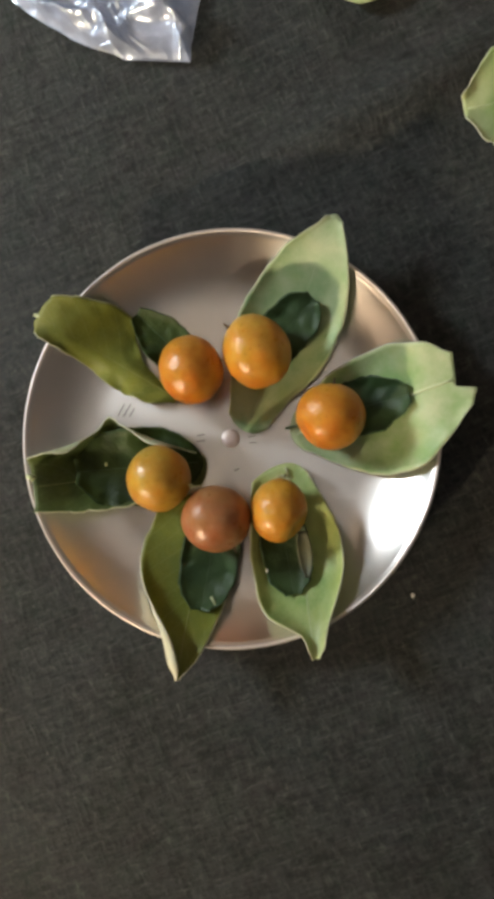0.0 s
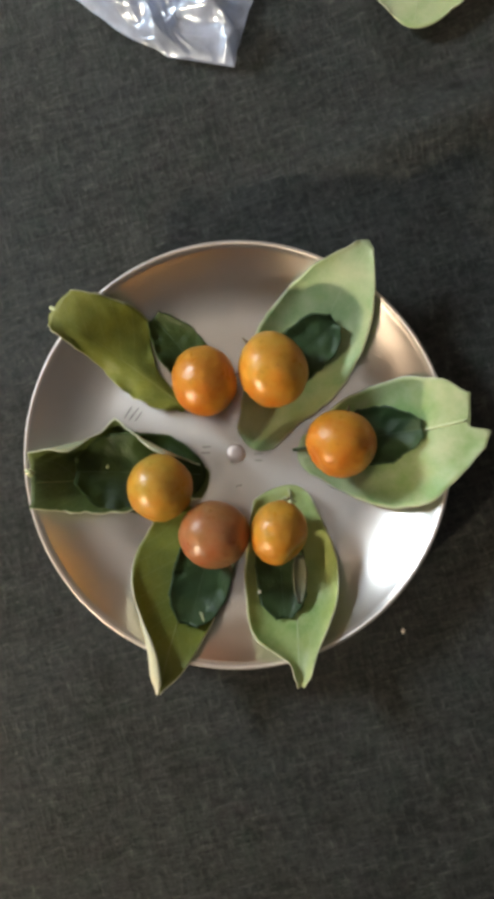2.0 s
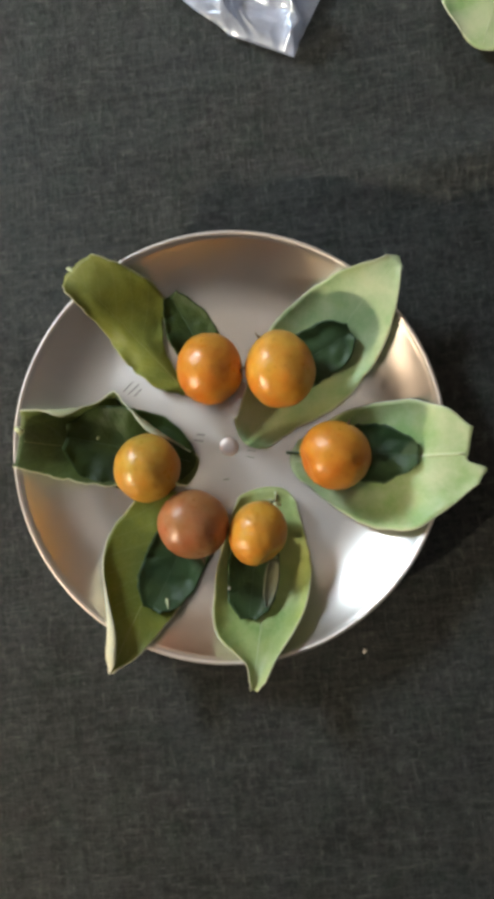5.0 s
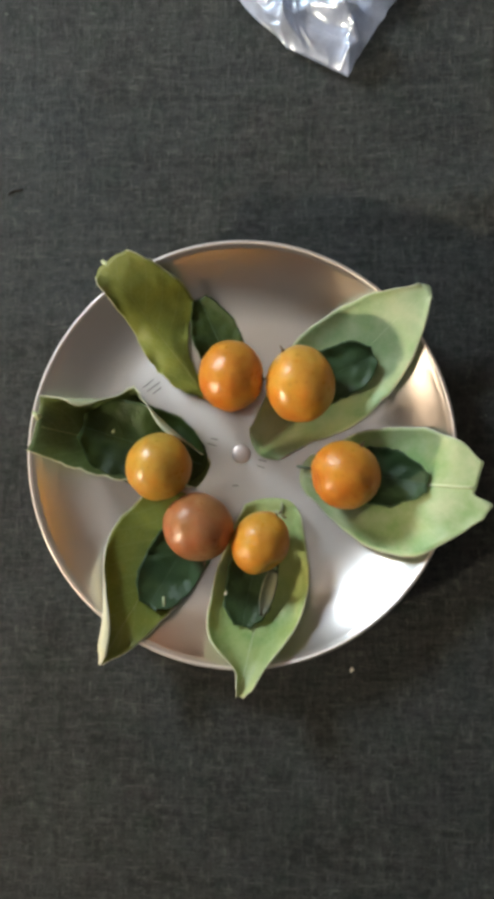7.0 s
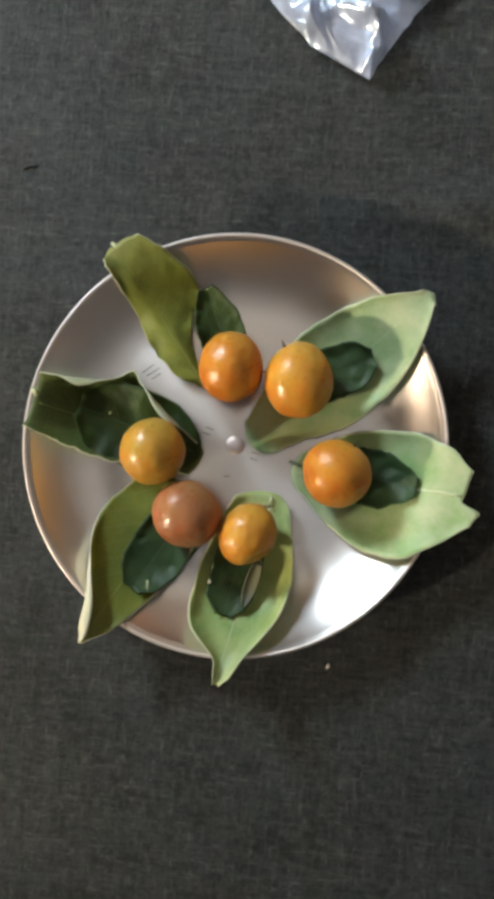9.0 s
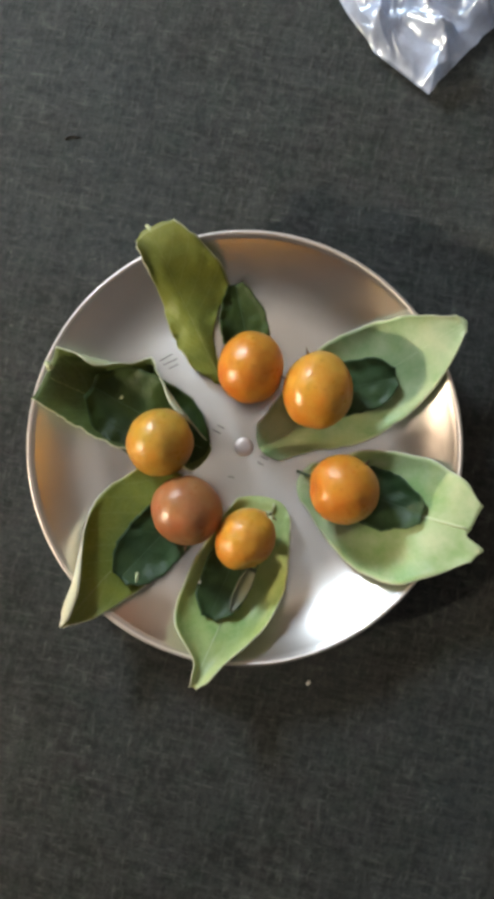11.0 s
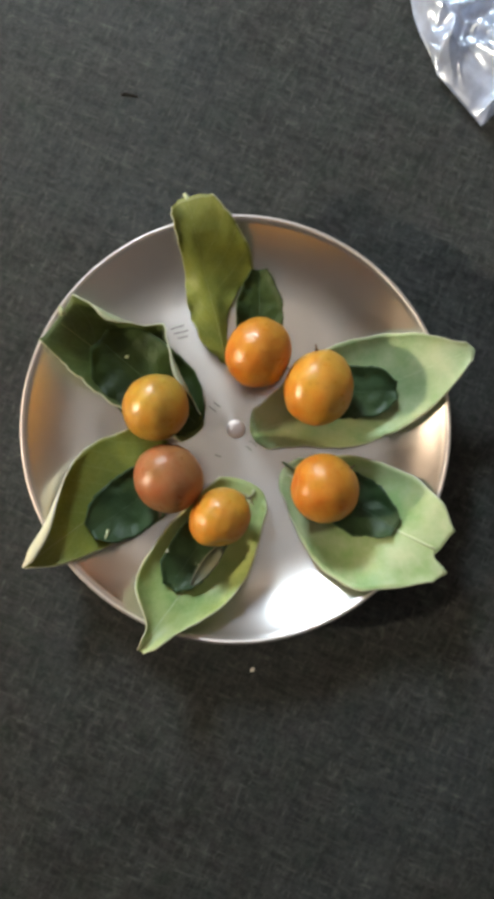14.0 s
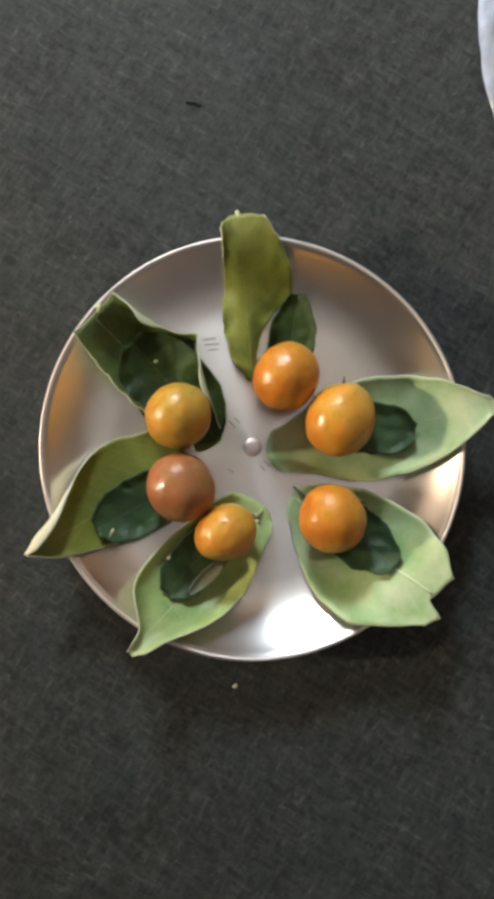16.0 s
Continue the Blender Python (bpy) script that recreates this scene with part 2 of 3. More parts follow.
RIM_STEEL.colour((0.62, 0.57, 0.54))
RIM_STEEL = RIM_STEEL.m
ETCH = plain("etched_steel", (0.05, 0.048, 0.045), 0.6)
PLASTER, CEILING = plain("wall_paint", (0.22, 0.180, 0.158), 0.8, 0.06, 3), plain("ceiling_paint", (0.73, 0.65, 0.595), 0.85, 0.05, 3)


# ---- building helpers ----
def part(name, bm, material, parent=None, label="", smooth=True):
    me = bpy.data.meshes.new(name)
    bm.normal_update()
    bm.to_mesh(me)
    bm.free()
    for m in material if isinstance(material, (list, tuple)) else [material]:
        me.materials.append(m)
    for p in me.polygons:
        p.use_smooth = smooth
    ob = new(name, me)
    ob.parent = parent
    return tagged(ob, label)


def add_box(bm, lo, hi):
    c = [(a + b) / 2 for a, b in zip(lo, hi)]
    s = [b - a for a, b in zip(lo, hi)]
    bmesh.ops.create_cube(bm, size=1, matrix=Matrix.Translation(c) @ Matrix.Diagonal((*s, 1)))


def lathe(profile, steps=128):
    """A closed or open profile of (radius, height) turned round z."""
    bm = bmesh.new()
    rings = []
    for r, z in profile:
        if r < 1e-6:
            rings.append([bm.verts.new((0, 0, z))])
        else:
            rings.append([bm.verts.new((r * math.cos(2 * math.pi * k / steps), r * math.sin(2 * math.pi * k / steps), z)) for k in range(steps)])
    for a, b in zip(rings, rings[1:]):
        for k in range(steps):
            j = (k + 1) % steps
            if len(a) == 1:
                bm.faces.new((a[0], b[k], b[j]))
            elif len(b) == 1:
                bm.faces.new((a[k], b[0], a[j]))
            else:
                bm.faces.new((a[k], b[k], b[j], a[j]))
    bmesh.ops.recalc_face_normals(bm, faces=bm.faces)
    return bm


def tube(points, radii, sides=8):
    """A round tapering rod along points, closed at its ends."""
    bm = bmesh.new()
    rings = []
    for i, p in enumerate(points):
        p = Vector(p)
        way = (Vector(points[min(i + 1, len(points) - 1)]) - Vector(points[max(i - 1, 0)])).normalized()
        a = way.orthogonal().normalized()
        b = way.cross(a)
        rings.append([bm.verts.new(p + (a * math.cos(q) + b * math.sin(q)) * radii[i]) for q in [2 * math.pi * k / sides for k in range(sides)]])
    for r0, r1 in zip(rings, rings[1:]):
        for k in range(sides):
            bm.faces.new((r0[k], r0[(k + 1) % sides], r1[(k + 1) % sides], r1[k]))
    bm.faces.new(rings[0][::-1])
    bm.faces.new(rings[-1])
    bmesh.ops.recalc_face_normals(bm, faces=bm.faces)
    return bm


def smooth_at(values, s):
    """A smooth curve through evenly spaced values, at s from 0 to 1."""
    n = len(values) - 1
    x = min(max(s, 0), 1) * n
    i = min(int(x), n - 1)
    f = x - i
    p0, p1, p2, p3 = values[max(i - 1, 0)], values[i], values[i + 1], values[min(i + 2, n)]
    return p1 + 0.5 * f * (p2 - p0 + f * (2 * p0 - 5 * p1 + 4 * p2 - p3 + f * (3 * (p1 - p2) + p3 - p0)))


# ---- the room, plain walls that close the place ----
def wall(name, lo, hi, axis, hole=None):
    """A wall box from lo to hi; hole: (from, to, bottom, top) along the wall, open right through."""
    bm = bmesh.new()
    if hole is None:
        add_box(bm, lo, hi)
    else:
        a, b, z0, z1 = hole
        pieces = [(lo[axis], a, lo[2], hi[2]), (b, hi[axis], lo[2], hi[2]), (a, b, lo[2], z0), (a, b, z1, hi[2])]
        for p, q, zl, zh in pieces:
            l, h = list(lo), list(hi)
            l[axis], h[axis], l[2], h[2] = p, q, zl, zh
            add_box(bm, l, h)
    return tagged(part(name, bm, PLASTER, smooth=False), "plain painted wall round the room", "wall", kind="structure")


wall("wall_west", (-1.75, -1.64, -0.02), (-1.55, 2.18, 2.73), 1, (0.416, 0.968, 0.834, 1.350))
wall("wall_south", (-1.55, -1.84, -0.02), (2.18, -1.64, 2.73), 0, (-1.505, -1.262, 0.789, 0.995))
wall("wall_east", (2.18, -1.64, -0.02), (2.38, 2.18, 2.73), 1)
wall("wall_north", (-1.55, 2.18, -0.02), (2.18, 2.38, 2.73), 0)
bm = bmesh.new()
add_box(bm, (-1.75, -1.84, 2.73), (2.38, 2.38, 2.83))
tagged(part("ceiling", bm, CEILING, smooth=False), "plain warm white ceiling over the room", "ceiling", kind="structure")


def cloth_height(x, y):
    r = math.hypot(x, y)
    away = min(max((r - 0.115) / 0.08, 0), 1)
    h = (noise.noise((x * 9, y * 9, 3.1)) * 0.0016 + noise.noise((x * 26, y * 26, 7.7)) * 0.0005)
    # a soft crease that runs past the plate
    across = (x - 0.014) * -0.409 + (y - 0.126) * 0.912
    along = (x - 0.014) * 0.912 + (y - 0.126) * 0.409
    h += 0.0125 * math.exp(-(((across - 0.014) / 0.012) ** 2)) * min(max((along + 0.05) / 0.1, 0), 1)
    return h * away - 0.0016


def ground_cloth():
    bm = bmesh.new()
    n = 200
    line = [2.6 * (0.13 * q + 0.87 * q ** 3) for q in [2 * k / n - 1 for k in range(n + 1)]]
    grid = [[bm.verts.new((x, y, cloth_height(x, y))) for x in line] for y in line]
    for j in range(n):
        for i in range(n):
            bm.faces.new((grid[j][i], grid[j][i + 1], grid[j + 1][i + 1], grid[j + 1][i]))
    ob = part("ground", bm, CLOTH)
    return tagged(ob, "dark charcoal woven cloth with pale slubs, spread flat", "cloth", kind="structure")


ground_cloth()


# ---- the plate ----
RIM, FLAT = 0.0984, 0.064


def plate_rest(r):
    """The height of the plate's upper face, and beyond its rim the height that lies clear of it."""
    if r < FLAT:
        return 0.0038
    if r < RIM:
        q = (r - FLAT) / (RIM - FLAT)
        return 0.0038 + 0.0170 * q ** 2.25
    return 0.0208


def steel_plate():
    root = new("plate")
    tagged(root, "round shallow stainless steel plate, scratched, on dark cloth", "plate")
    inner = [(0.0, 0.0038)] + [(r, 0.0038) for r in (0.004, 0.02, 0.04, 0.055, 0.061)]
    inner += [(FLAT + (RIM - FLAT) * k / 20, plate_rest(FLAT + (RIM - FLAT) * k / 20 - 1e-9)) for k in range(21)]
    bead = [(RIM + 0.0009 + 0.0011 * math.sin(a), 0.0206 + 0.0011 * math.cos(a)) for a in (0, 0.8, 1.6, 2.4, 3.2)]
    outer = [(r + 0.0005, z - 0.0011) for r, z in inner[::-1] if r > FLAT] + [(FLAT, 0.0027), (0.03, 0.0027), (0.0, 0.0027)]
    part("dish", lathe(inner[:-1] + [(RIM, 0.0211)] + bead[1:] + outer), STEEL, root)
    ring = [(RIM + 0.0012 + 0.0010 * math.sin(a), 0.0208 + 0.0010 * math.cos(a)) for a in (-1.3, -0.9, -0.4, 0.1, 0.6, 1.1, 1.6, 2.1, 2.6)]
    part("rim", lathe(ring), RIM_STEEL, root, "rolled satin steel rim")
    # foot on which the dish stands
    part("foot_ring", lathe([(0.054, 0.0028), (0.056, -0.0012), (0.060, -0.0012), (0.062, 0.0028)]), STEEL, root)
    dome = [(0.0046, 0.0038), (0.0044, 0.0042), (0.0038, 0.0046), (0.0026, 0.0049), (0.0012, 0.0050), (0.0, 0.0050)]
    part("boss", lathe(dome, 32), DULL, root, "small raised steel dome")
    for x, y, turn, length in ((-0.0150, 0.0018, 8, 0.0040), (-0.0152, -0.0012, 6, 0.0046), (0.0108, 0.0010, 8, 0.0042), (0.0112, -0.0022, 4, 0.0036),
                               (-0.0560, 0.0150, 62, 0.0070), (-0.0530, 0.0145, 58, 0.0075), (-0.0505, 0.0135, 60, 0.0050), (0.0030, -0.0155, 25, 0.0030)):
        bm = bmesh.new()
        add_box(bm, (-length / 2, -0.00024, 0), (length / 2, 0.00024, 0.00012))
        part("engraved_stroke", bm, ETCH, root, smooth=False).matrix_basis = pose(x, y, 0.0038, 0, 0, turn)
    return root


steel_plate()


# ---- leaves ----
def mm(*values):
    return [v / 1000 for v in values]


def leaf_rest(r):
    """The height at which a leaf lies: on the plate, and past the rim in a smooth rise."""
    edge = 0.090
    q = min(max((r - 0.070) / 0.028, 0), 1)
    over = 0.0021 * q * q * (3 - 2 * q)
    if r < edge:
        return plate_rest(r) + over
    slope = (plate_rest(edge) - plate_rest(edge - 0.0005)) / 0.0005
    return plate_rest(edge) + slope * 0.014 * (1 - math.exp(-(r - edge) / 0.014)) + over


def leaf(name, base, tip, left, right, roll_l, roll_r, lift, top, under, label, parent=None, end=(0, 0, 0, 0, 0), crumple=0.0008, clear=0.0012,
         seed=0.0, rows=36, half=12, jag=0.0004, wave=0.0008, rib=None, rib_size=1.0, plate=True, category="leaf", ridge=0.0):
    """A leaf from base to tip (metres). left, right: half widths along it. roll: (radius, turn at the base, middle and tip in degrees)
    of each margin. lift: height over the support at base, middle, tip. end: how far the outer end runs out across the leaf.
    ridge: how far the middle stands over the margins where the leaf is bent over its midrib."""
    base, tip = Vector((*base, 0)), Vector((*tip, 0))
    way = tip - base
    length = way.length
    way.normalize()
    side = Vector((-way.y, way.x, 0))
    foot = 0.26 * (abs(left[0]) + abs(right[0]))
    pts = []
    for i in range(rows + 1):
        s = i / rows
        row = []
        for k in range(-half, half + 1):
            v = abs(k) / half
            widths, (rho, *turns) = (left, roll_l) if k < 0 else (right, roll_r)
            sign = 1 if k < 0 else -1
            w = smooth_at(widths, s)
            w += jag * (noise.noise((s * 14 + seed, sign * 3.0, seed)) + 0.5 * noise.noise((s * 37 + seed, sign * 5.0, seed)))
            turn = radians(max(smooth_at(turns, s), 1.0))
            rad = min(rho, max(abs(w), 0.0004) * 0.95)
            bow = rad * min(1.0, math.sin(min(turn, math.pi / 2)))
            run = max(w - bow, 0.0) if w > 0 else w
            arc = rad * turn
            total = abs(run) + arc
            d = v * total
            if d <= abs(run):
                x, z = (d if run >= 0 else -d), 0.0
            else:
                f = (d - abs(run)) / rad
                x, z = run + rad * math.sin(f), rad * (1 - math.cos(f))
            out = smooth_at(end, 0.5 + 0.5 * sign * -v) * min(max((s - 0.55) / 0.45, 0), 1) ** 2
            out -= foot * (1 - v * v) * max(0.0, 1 - s / 0.3) ** 2
            p = base + way * (s * length + out) + side * (sign * x)
            lump = noise.noise((p.x * 70 + seed, p.y * 70, seed)) + 0.6 * noise.noise((p.x * 190, p.y * 190 + seed, seed))
            r = math.hypot(p.x, p.y)
            support = leaf_rest(r) if plate else 0.0004
            p.z = support + clear + smooth_at(lift, s) + z + crumple * (lump + 0.8) * (0.35 + 0.65 * v)
            p.z += wave * v ** 3 * (1 + noise.noise((s * 9 + seed, sign * 7.0, 1.0)) * 1.6)
            p.z += ridge * (1 - v ** 1.7) * math.sin(math.pi * min(max(s * 0.85 + 0.12, 0), 1))
            row.append(p)
        pts.append(row)
    cols = 2 * half + 1
    bm = bmesh.new()
    uv = bm.loops.layers.uv.new("UVMap")
    normals = [[None] * cols for _ in pts]
    for i in range(rows + 1):
        for k in range(cols):
            a = pts[min(i + 1, rows)][k] - pts[max(i - 1, 0)][k]
            b = pts[i][min(k + 1, cols - 1)] - pts[i][max(k - 1, 0)]
            n = b.cross(a)
            normals[i][k] = n.normalized() if n.length > 1e-12 else Vector((0, 0, 1))
    up = [[bm.verts.new(p) for p in row] for row in pts]
    down = [[bm.verts.new(p - normals[i][k] * 0.0006) for k, p in enumerate(row)] for i, row in enumerate(pts)]

    def face(quad, at, index):
        f = bm.faces.new(quad)
        f.material_index = index
        for loop, (i, k) in zip(f.loops, at):
            loop[uv].uv = (k / (cols - 1), i / rows)

    for i in range(rows):
        for k in range(cols - 1):
            at = ((i, k), (i, k + 1), (i + 1, k + 1), (i + 1, k))
            face([up[a][b] for a, b in at], at, 0)
            face([down[a][b] for a, b in at[::-1]], at[::-1], 1)
    for i in range(rows):
        for k in (0, cols - 1):
            at = ((i, k), (i + 1, k))
            face((up[i][k], up[i + 1][k], down[i + 1][k], down[i][k]), (at[0], at[1], at[1], at[0]), 1)
    for k in range(cols - 1):
        for i in (0, rows):
            at = ((i, k), (i, k + 1))
            face((up[i][k], up[i][k + 1], down[i][k + 1], down[i][k]), (at[0], at[1], at[1], at[0]), 1)
    bmesh.ops.recalc_face_normals(bm, faces=bm.faces)
    ob = part(name, bm, [top, under], parent)
    if rib:
        line = [pts[i][half] + Vector((0, 0, 0.00005)) for i in range(1, rows, 2)]
        part("midrib", tube(line, [abs(rib_size) * (0.00036 - 0.00022 * (q / len(line) if rib_size > 0 else 1 - q / len(line))) for q in range(len(line))], 6), rib, parent)
    return tagged(ob, label, category)


def whole_leaf(base, tip, left, right, roll_l, roll_r, lift, top, under, label, stalk=None, **more):
    """A large leaf as a thing: blade and, where it shows, a stalk stub."""
    root = new("leaf")
    tagged(root, label, "leaf", "large leaves on the plate" if more.get("plate", True) else "loose leaves on the cloth")
    blade = leaf("blade", mm(*base), mm(*tip), mm(*left), mm(*right), roll_l, roll_r, mm(*lift), top, under, "", root, rib=RIB_OLIVE if top in (LEAF_OLIVE, LEAF_GREEN) else RIB_PALE, **more)
    del blade["category"]
    if stalk:
        a, b, thick = stalk
        a, b = [q / 1000 for q in a], [q / 1000 for q in b]
        c = [(p + q) / 2 + o for p, q, o in zip(a, b, (0, 0.0006, 0.0008))]
        part("stalk", tube([a, c, b], [thick, thick * 0.85, thick * 0.6]), PALE_STALK, root)
    return root


whole_leaf((-27, 20), (-90.5, 58.5), (3, 8.5, 10.8, 11.5, 11, 9.3, 8.6, 8.6, 7.8), (2, 2.4, 3.2, 4.2, 5.6, 7.6, 10.5, 15.5, 21.5, 23.8, 23.4, 22.2, 20.8, 19.4, 17.4, 15, 12),
           (0.008, 10, 15, 15, 30), (0.016, 15, 20, 15, 20), (0.5, 1.5, 2.0), LEAF_OLIVE, UNDERSIDE, "olive green leaf with a blunt curled end on a steel plate",
           stalk=((-89.5, 57.5, 25.0), (-93.5, 59.5, 26.0), 0.0013), seed=1.3, crumple=0.0016, wave=0.0016, jag=0.0010, ridge=0.0060, rib_size=0.4, end=(-0.002, 0.001, 0.001, 0.001, -0.001))
whole_leaf((9.5, 8.2), (52.7, 102.3), (11, 15.5, 21.5, 25.2, 26, 24, 19.5, 12.2, 4.2), (9.5, 13, 18.2, 22.5, 23.2, 22, 18.1, 12.0, 4.0),
           (0.030, 22, 30, 16), (0.030, 20, 28, 14), (0.8, 1.5, 1.2), LEAF_SAGE, UNDERSIDE, "broad sage green leaf with a rounded tip on a steel plate",
           seed=4.1, clear=0.0018, rib_size=0.4, jag=0.0008, end=mm(-2.5, -0.5, 0.6, -0.3, -2.0))
whole_leaf((35, 2.3), (110.8, 26.7), (10, 15.6, 21.6, 24.5, 26, 26.3, 23.5, 19.5, 11.5), (9, 18.1, 25.5, 31.3, 33.3, 32.8, 27.5, 20.9, 13.5),
           (0.030, 20, 30, 8), (0.030, 20, 30, 8), (0.3, 0.6, 1.5), LEAF_MID, UNDERSIDE, "light green leaf with a torn notched end on a steel plate",
           seed=7.7, rib_size=-2.4, end=mm(-2.6, -3.2, -3.8, -4.3, -4.8, -5.4, 2.4, 0.4, -1.5))
whole_leaf((-16.1, -11.5), (-94.6, -24.3), (12, 13.3, 14.2, 15.6, 16.2, 16.0, 15.0, 13.7, 12.2), (4.0, 6.2, 8.6, 11.2, 14.2, 17.2, 20.4, 23.8, 28.6, 23.6, 20.6, 18.8, 17.4, 16.2, 15.2, 14.4, 13.6),
           (0.012, 40, 70, 70, 30), (0.0080, 60, 140, 60, 150, 45), (0.6, 0.6, 0.6), LEAF_GREEN, UNDERSIDE, "dark green leaf with one margin curled up on a steel plate",
           stalk=((-93.5, -20.5, 23.4), (-97.0, -19.0, 24.0), 0.0016), seed=2.9, jag=0.0009, wave=0.0014)
whole_leaf((-14.6, -38.4), (-21.3, -113.2), (18.6, 18.8, 17.4, 17.2, 17.0, 14.7, 11.7, 7.4, 0.3), (22.0, 25.2, 27.6, 26.3, 21.3, 15.0, 8.9, 5.2, 0.8),
           (0.03, 20, 25, 15), (0.0040, 15, 25, 110, 190, 200), (0.3, 1.0, 2.0), LEAF_OLIVE, UNDERSIDE_LIT, "olive green pointed leaf with a pale rolled margin on a plate",
           seed=9.4)
whole_leaf((29.2, -19.5), (42.0, -102.2), (9.6, 11.7, 13.8, 15.8, 17.8, 19, 19.8, 19.9, 19.6, 18.5, 16.8, 14.3, 11.6, 8.9, 6.8, 5.2, 2.0),
           (18, 19.3, 20.5, 21.3, 22, 22.9, 23.6, 23.8, 23.8, 23.4, 22.8, 21.6, 18.4, 9.8, 3.2, 1.8, 0.6),
           (0.02, 35, 50, 30), (0.012, 40, 50, 75), (0.3, 1.2, 3.5), LEAF_LIME, UNDERSIDE, "yellowish green leaf with cupped sides and drooping tip on a plate",
           stalk=((29.0, -19.5, 5.5), (27.2, -14.5, 6.0), 0.0009), seed=5.5, wave=0.0022)
whole_leaf((66, 292), (66, 218), (10, 17, 22, 25, 26, 26, 25, 22, 15), (10, 18, 24, 27, 27, 26, 25, 21, 14),
           (0.03, 15, 25, 15), (0.03, 15, 25, 15), (0.5, 3, 4), LEAF_MID, UNDERSIDE, "loose pale green leaf lying on dark cloth", seed=12.2, plate=False, jag=0.0012,
           end=mm(-7, -3.5, -1, 0.5, 1, 0.5, -1, -3.5, -7))
whole_leaf((182, 169), (114.5, 159), (8, 20, 28, 33, 34, 33, 28, 20, 6), (8, 16, 22, 26, 28, 28, 25, 16, 5),
           (0.012, 15, 35, 40), (0.02, 15, 30, 25), (0.5, 5, 6), LEAF_LIME, UNDERSIDE, "loose yellowish green leaf lying on dark cloth", seed=15.8, plate=False,
           jag=0.003)


# ---- small dark leaves under the fruits ----
def small_leaf(base, tip, width, seed, fold=None, blunt=0.75, stub=None, skin=LEAF_DARK, stub_skin=PALE_STALK):
    root = new("small_leaf")
    tagged(root, "small dark green glossy crinkled leaf under a fruit", "leaf", "small dark leaves under the fruits")
    shape = [width * q for q in (0.45, 0.78, 0.95, 1.0, 1.0, 0.98, 0.95 * blunt, 0.76 * blunt, 0.30)]
    blade = leaf("blade", mm(*base), mm(*tip), mm(*shape), mm(*shape), (0.02, 15, 30, 20), (0.02, 15, 30, 20), mm(0.6, 1.6, 1.8), skin, skin, "", root, rib=RIB_DARK,
                 crumple=0.0023, clear=0.0030, seed=seed, rows=30, half=10, jag=0.0009, rib_size=0.6)
    del blade["category"]
    if stub:
        a, b = ([q / 1000 for q in e] for e in stub)
        part("stalk", tube([a, b], [0.0008, 0.0006], 6), stub_skin, root)
    if fold:
        a, b, w = fold
        f = leaf("fold", mm(*a), mm(*b), mm(w * 0.7, w, w, w * 0.8, 0.4), mm(w * 0.7, w, w, w * 0.8, 0.4), (0.02, 10, 20, 10), (0.02, 10, 20, 10), mm(6.5, 5.5, 4.5), LEAF_GREY,
                 LEAF_GREY, "grey-green folded back flap", root, crumple=0.0005, clear=0.0030, seed=seed + 3, rows=12, half=4)
        del f["category"]
    return root


small_leaf((-18.3, 34.8), (-46.3, 62.0), 11.0, 21.0, blunt=0.8, skin=LEAF_DARK_SHADED)
small_leaf((12, 36), (41.5, 67), 12.5, 22.0, blunt=1.0)
small_leaf((50, 11), (86, 19.5), 13.5, 23.0, blunt=0.8, stub=((38.0, 7.0, 9.0), (27.5, 4.6, 6.4)), stub_skin=RIB_DARK)
small_leaf((-17.5, -12.0), (-76, -16.5), 19.0, 24.0, blunt=1.0, skin=LEAF_DARK_SHADED)
small_leaf((-6, -38), (-13, -83), 14.0, 25.0, blunt=0.95, stub=((-8.0, -77.0, 13.5), (-5.5, -81.0, 15.5)))
small_leaf((24, -34), (31.5, -75), 11.5, 26.0, ((35.8, -46), (38.4, -67), 3.0), blunt=1.0)


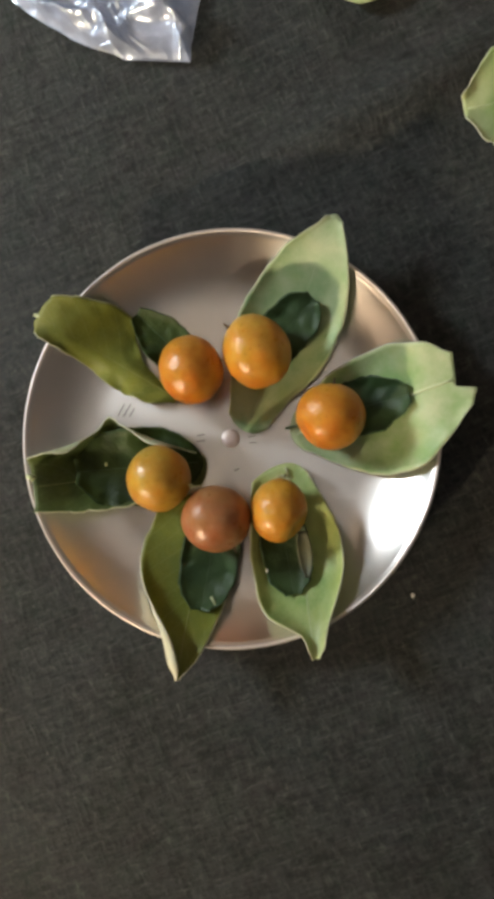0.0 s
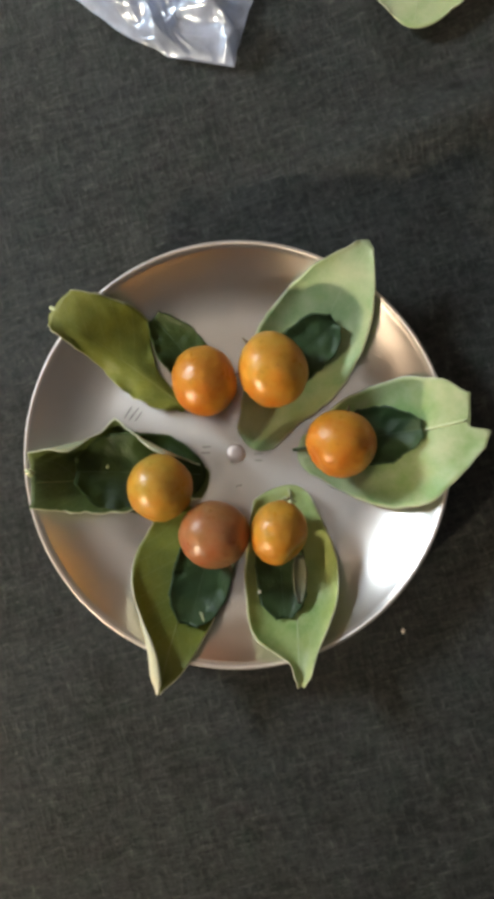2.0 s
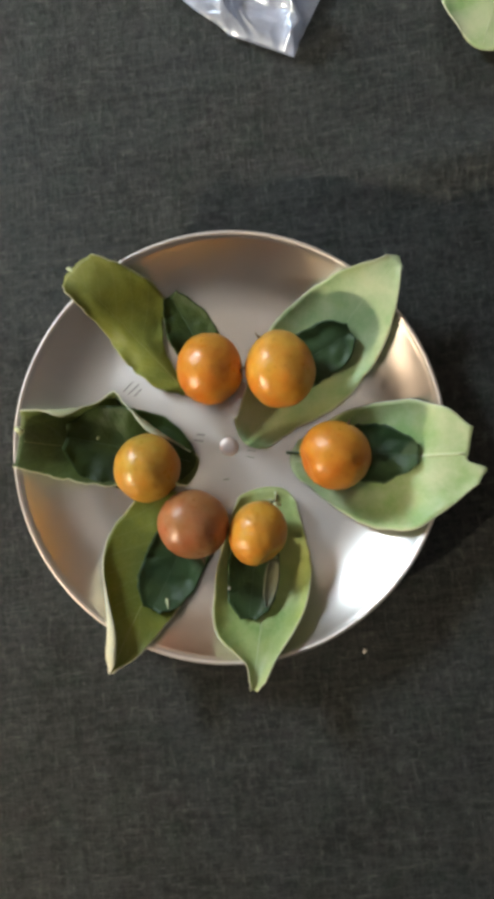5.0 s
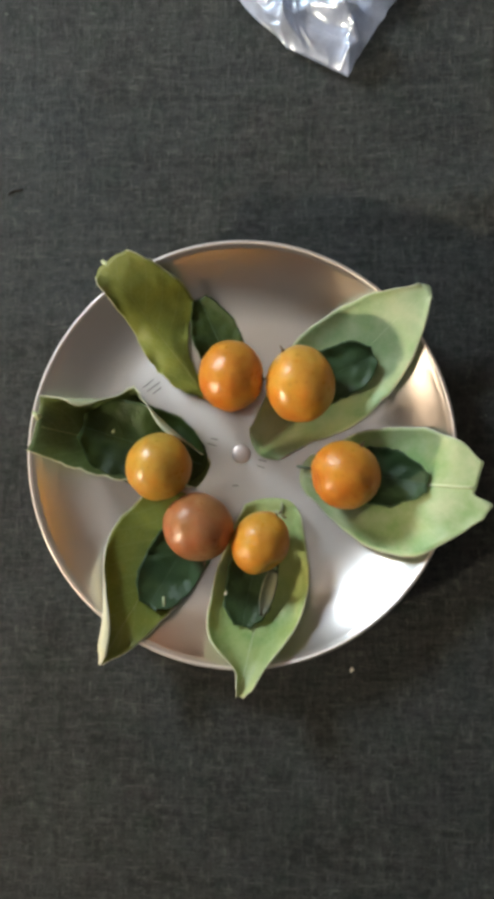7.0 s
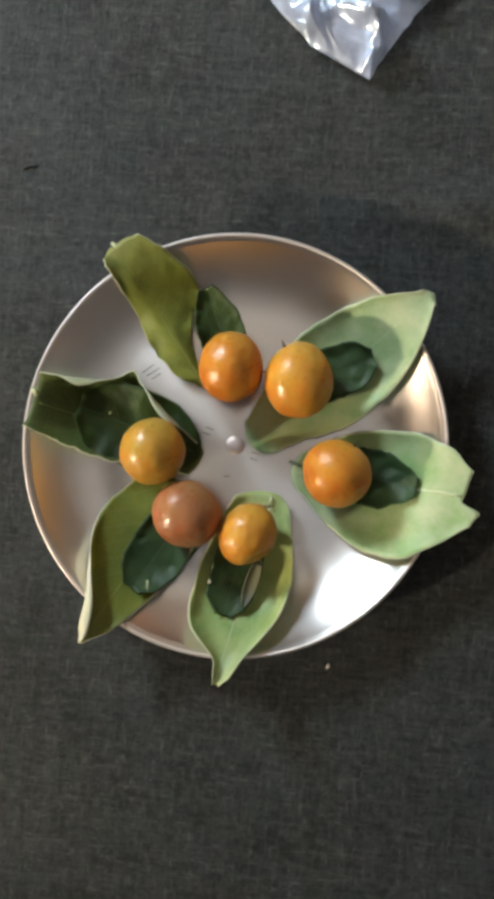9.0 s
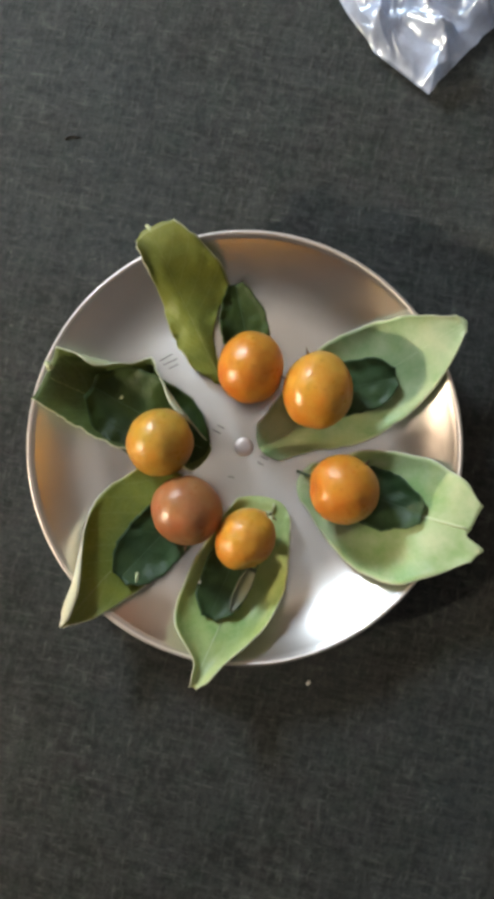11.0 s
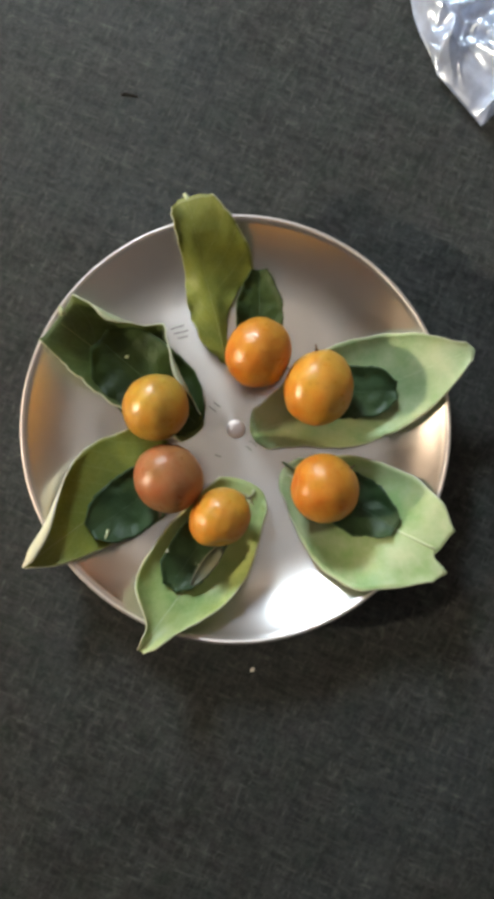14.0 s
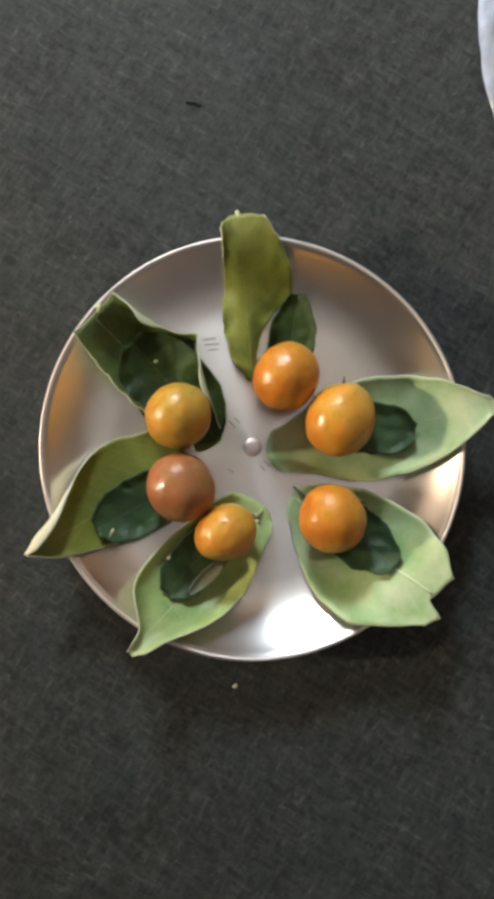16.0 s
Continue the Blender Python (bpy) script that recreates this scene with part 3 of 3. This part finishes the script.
# ---- fruits ----
def fruit(x, y, rx, ry, rz, turn, stretch, dent, stem, skin, label, seed, sepals=0, stalk=STALK, dimple=0.0):
    """A small round fruit. stretch: flattening of one end; dent: (direction in degrees, depth) of a hollow; stem: direction of its stalk end."""
    root = new("fruit")
    tagged(root, label, "fruit", "fruits on the plate")
    zc = 0.0072 + rz / 1000
    root.matrix_world = pose(x / 1000, y / 1000, zc, 0, 0, turn)
    bm = bmesh.new()
    bmesh.ops.create_uvsphere(bm, u_segments=48, v_segments=32, radius=1.0)
    hollow = Vector((math.cos(radians(dent[0] - turn)), math.sin(radians(dent[0] - turn)), 0.25)).normalized()
    for v in bm.verts:
        d = v.co.normalized()
        k = 1.0 + 0.030 * noise.noise(d * 1.6 + Vector((seed, 0, 0))) + 0.016 * noise.noise(d * 3.6 + Vector((0, seed, 0)))
        k -= dimple * math.exp(-((1 - d.dot(Vector((-0.25, 0.05, 0.967)))) / 0.006))
        k -= dent[1] * math.exp(-((1 - d.dot(hollow)) / 0.07))
        taper = 1.0 + stretch * d.y
        v.co = Vector((d.x * rx * taper, d.y * ry, d.z * rz * taper)) * k / 1000
    part("skin", bm, skin, root)
    a = radians(stem[0] - turn)
    e = radians(stem[1])
    way = Vector((math.cos(a) * math.cos(e), math.sin(a) * math.cos(e), math.sin(e)))
    foot = Vector((way.x * rx, way.y * ry, way.z * rz)) / 1000 * 0.97
    part("stalk", tube([foot, foot + way * 0.0014, foot + way * 0.0030 + Vector((0, 0, 0.0008))], [0.0008, 0.0005, 0.0003], 6), stalk, root)
    for k in range(sepals):
        q = 2 * math.pi * k / sepals + seed
        u = way.orthogonal().normalized()
        w = way.cross(u)
        out = u * math.cos(q) + w * math.sin(q)
        part("sepal", tube([foot + way * 0.0006, foot + way * 0.0016 + out * 0.0022, foot + way * 0.0014 + out * 0.0046], [0.0006, 0.0007, 0.0002], 5), PALE_STALK, root)
    return root


fruit(-16.8, 31.9, 15.2, 16.6, 15.2, 20, -0.03, (30, 0.0), (15, 10), FRUIT_ORANGE, "smooth orange oval fruit lying on a dark leaf", 1.0)
fruit(14.8, 40.2, 15.9, 18.0, 15.8, 24, -0.04, (150, 0.02), (143, 15), FRUIT_YELLOW, "large yellow-orange oval fruit with a dark stalk", 2.0)
fruit(49.6, 8.6, 16.5, 15.7, 15.6, 0, 0.02, (218, 0.17), (84, 18), FRUIT_ORANGE, "round orange fruit with a shallow hollow at one side", 3.0)
fruit(-32.1, -20.2, 15.2, 15.9, 15.4, 10, 0.0, (0, 0.0), (-10, 5), FRUIT_GOLD, "round yellow-orange fruit lying on a dark green leaf", 4.0, stalk=PALE_STALK)
fruit(-4.3, -39.1, 16.4, 15.9, 15.6, 0, 0.0, (300, 0.03), (-58, 5), FRUIT_RUSSET, "round russet brown fruit between two orange fruits", 5.0)
fruit(25.3, -35.0, 13.4, 15.2, 13.6, 0, -0.03, (-40, 0.30), (78, 12), FRUIT_YELLOW, "small orange fruit with a dented end and calyx", 6.0, sepals=4, dimple=0.05)


# ---- the plastic bag ----
def plastic_bag():
    root = new("plastic_bag")
    tagged(root, "crumpled clear plastic bag, its corner on dark cloth", "plastic bag")
    n, m = 110, 110
    left = [-56, -85, -110, -128, -144, -156, -166, -176, -186, -196]
    right = [-21.5, -19.5, -16.5, -12, -6, 0, 6, 12, 18, 24]

    def fold_height(x, y):
        wx = x + 0.022 * noise.noise((x * 28, y * 28, 2.2)) + 0.008 * noise.noise((x * 80, y * 80, 4.4))
        wy = y + 0.022 * noise.noise((x * 28, y * 28, 8.8)) + 0.008 * noise.noise((x * 80, y * 80, 6.6))
        a = 1 - abs(noise.noise((wx * 30 + wy * 22, wy * 20, 1.7)))
        b = 1 - abs(noise.noise((wx * 42 - wy * 34 + 3, wy * 46, 5.2)))
        c = 1 - abs(noise.noise((wx * 150, wy * 120 + 7, 9.1)))
        return 0.014 * a ** 3 + 0.0085 * b ** 4 + 0.0016 * c ** 3

    for name, share in (("upper_film", 1.0), ("lower_film", 0.25)):
        bm = bmesh.new()
        grid = []
        for j in range(n + 1):
            s = j / n
            y = 0.1945 + 0.15 * s
            xl, xr = smooth_at(left, s) / 1000, smooth_at(right, s) / 1000
            row = []
            for i in range(m + 1):
                u = i / m
                x = xl + (xr - xl) * u + 0.0012 * noise.noise((y * 160, u * 2, 3)) * (1 if u in (0, 1) else 0)
                yy = y + 0.0035 * (1 - s) * (1 - u) * (1 - min(s * 12, 1))
                edge = min(u, 1 - u, s * 1.6) * 7
                row.append(bm.verts.new((x, yy, 0.0012 + share * (0.0008 + fold_height(x, yy) * min(0.15 + edge, 1)))))
            grid.append(row)
        for j in range(n):
            for i in range(m):
                bm.faces.new((grid[j][i], grid[j][i + 1], grid[j + 1][i + 1], grid[j + 1][i]))
        part(name, bm, FILM, root)
    return root


plastic_bag()


# ---- crumbs and a pucker's shade on the cloth ----
def crumb(x, y, size, material, label, seed, height=None):
    bm = bmesh.new()
    bmesh.ops.create_icosphere(bm, subdivisions=2, radius=size)
    for v in bm.verts:
        v.co *= 1 + 0.45 * noise.noise(v.co * (1.2 / size) + Vector((seed, 0, 0)))
        v.co.z *= 0.6
        v.co.y *= 1.5
    ob = part("crumb", bm, material)
    ob.location = (x, y, (cloth_height(x, y) if height is None else height) + size * 0.35)
    return tagged(ob, label, "crumb", "crumbs and specks")


crumb(0.0888, -0.0769, 0.0009, CRUMB, "tiny white crumb lying on dark cloth", 1)


def pucker_shade(x, y, turn, length):
    """A dark rod, a little bent, laid for the shade of a cloth pucker."""
    bm = tube([(length * (q - 0.5), 0.0010 * math.sin(q * 4.5), 0.0) for q in (0, 0.2, 0.4, 0.6, 0.8, 1)], mm(0.25, 0.6, 0.8, 0.7, 0.5, 0.2), 7)
    ob = part("lint", bm, PUCKER_DARK)
    ob.matrix_world = pose(x, y, cloth_height(x, y) + 0.0005, 0, 0, turn)
    return tagged(ob, "short dark rod for the shade of a pucker in cloth", "lint", "crumbs and specks")


pucker_shade(-0.1593, 0.0816, 48, 0.0085)
# pale bit added for the highlight on a scratch in the leaf
crumb(-0.0610, -0.0130, 0.0007, RIB_PALE, "tiny pale bit for a bright scratch on a dark leaf", 4, 0.0125)
crumb(0.0187, -0.0643, 0.0007, CRUMB, "tiny white speck on a light green leaf", 3, 0.0110)
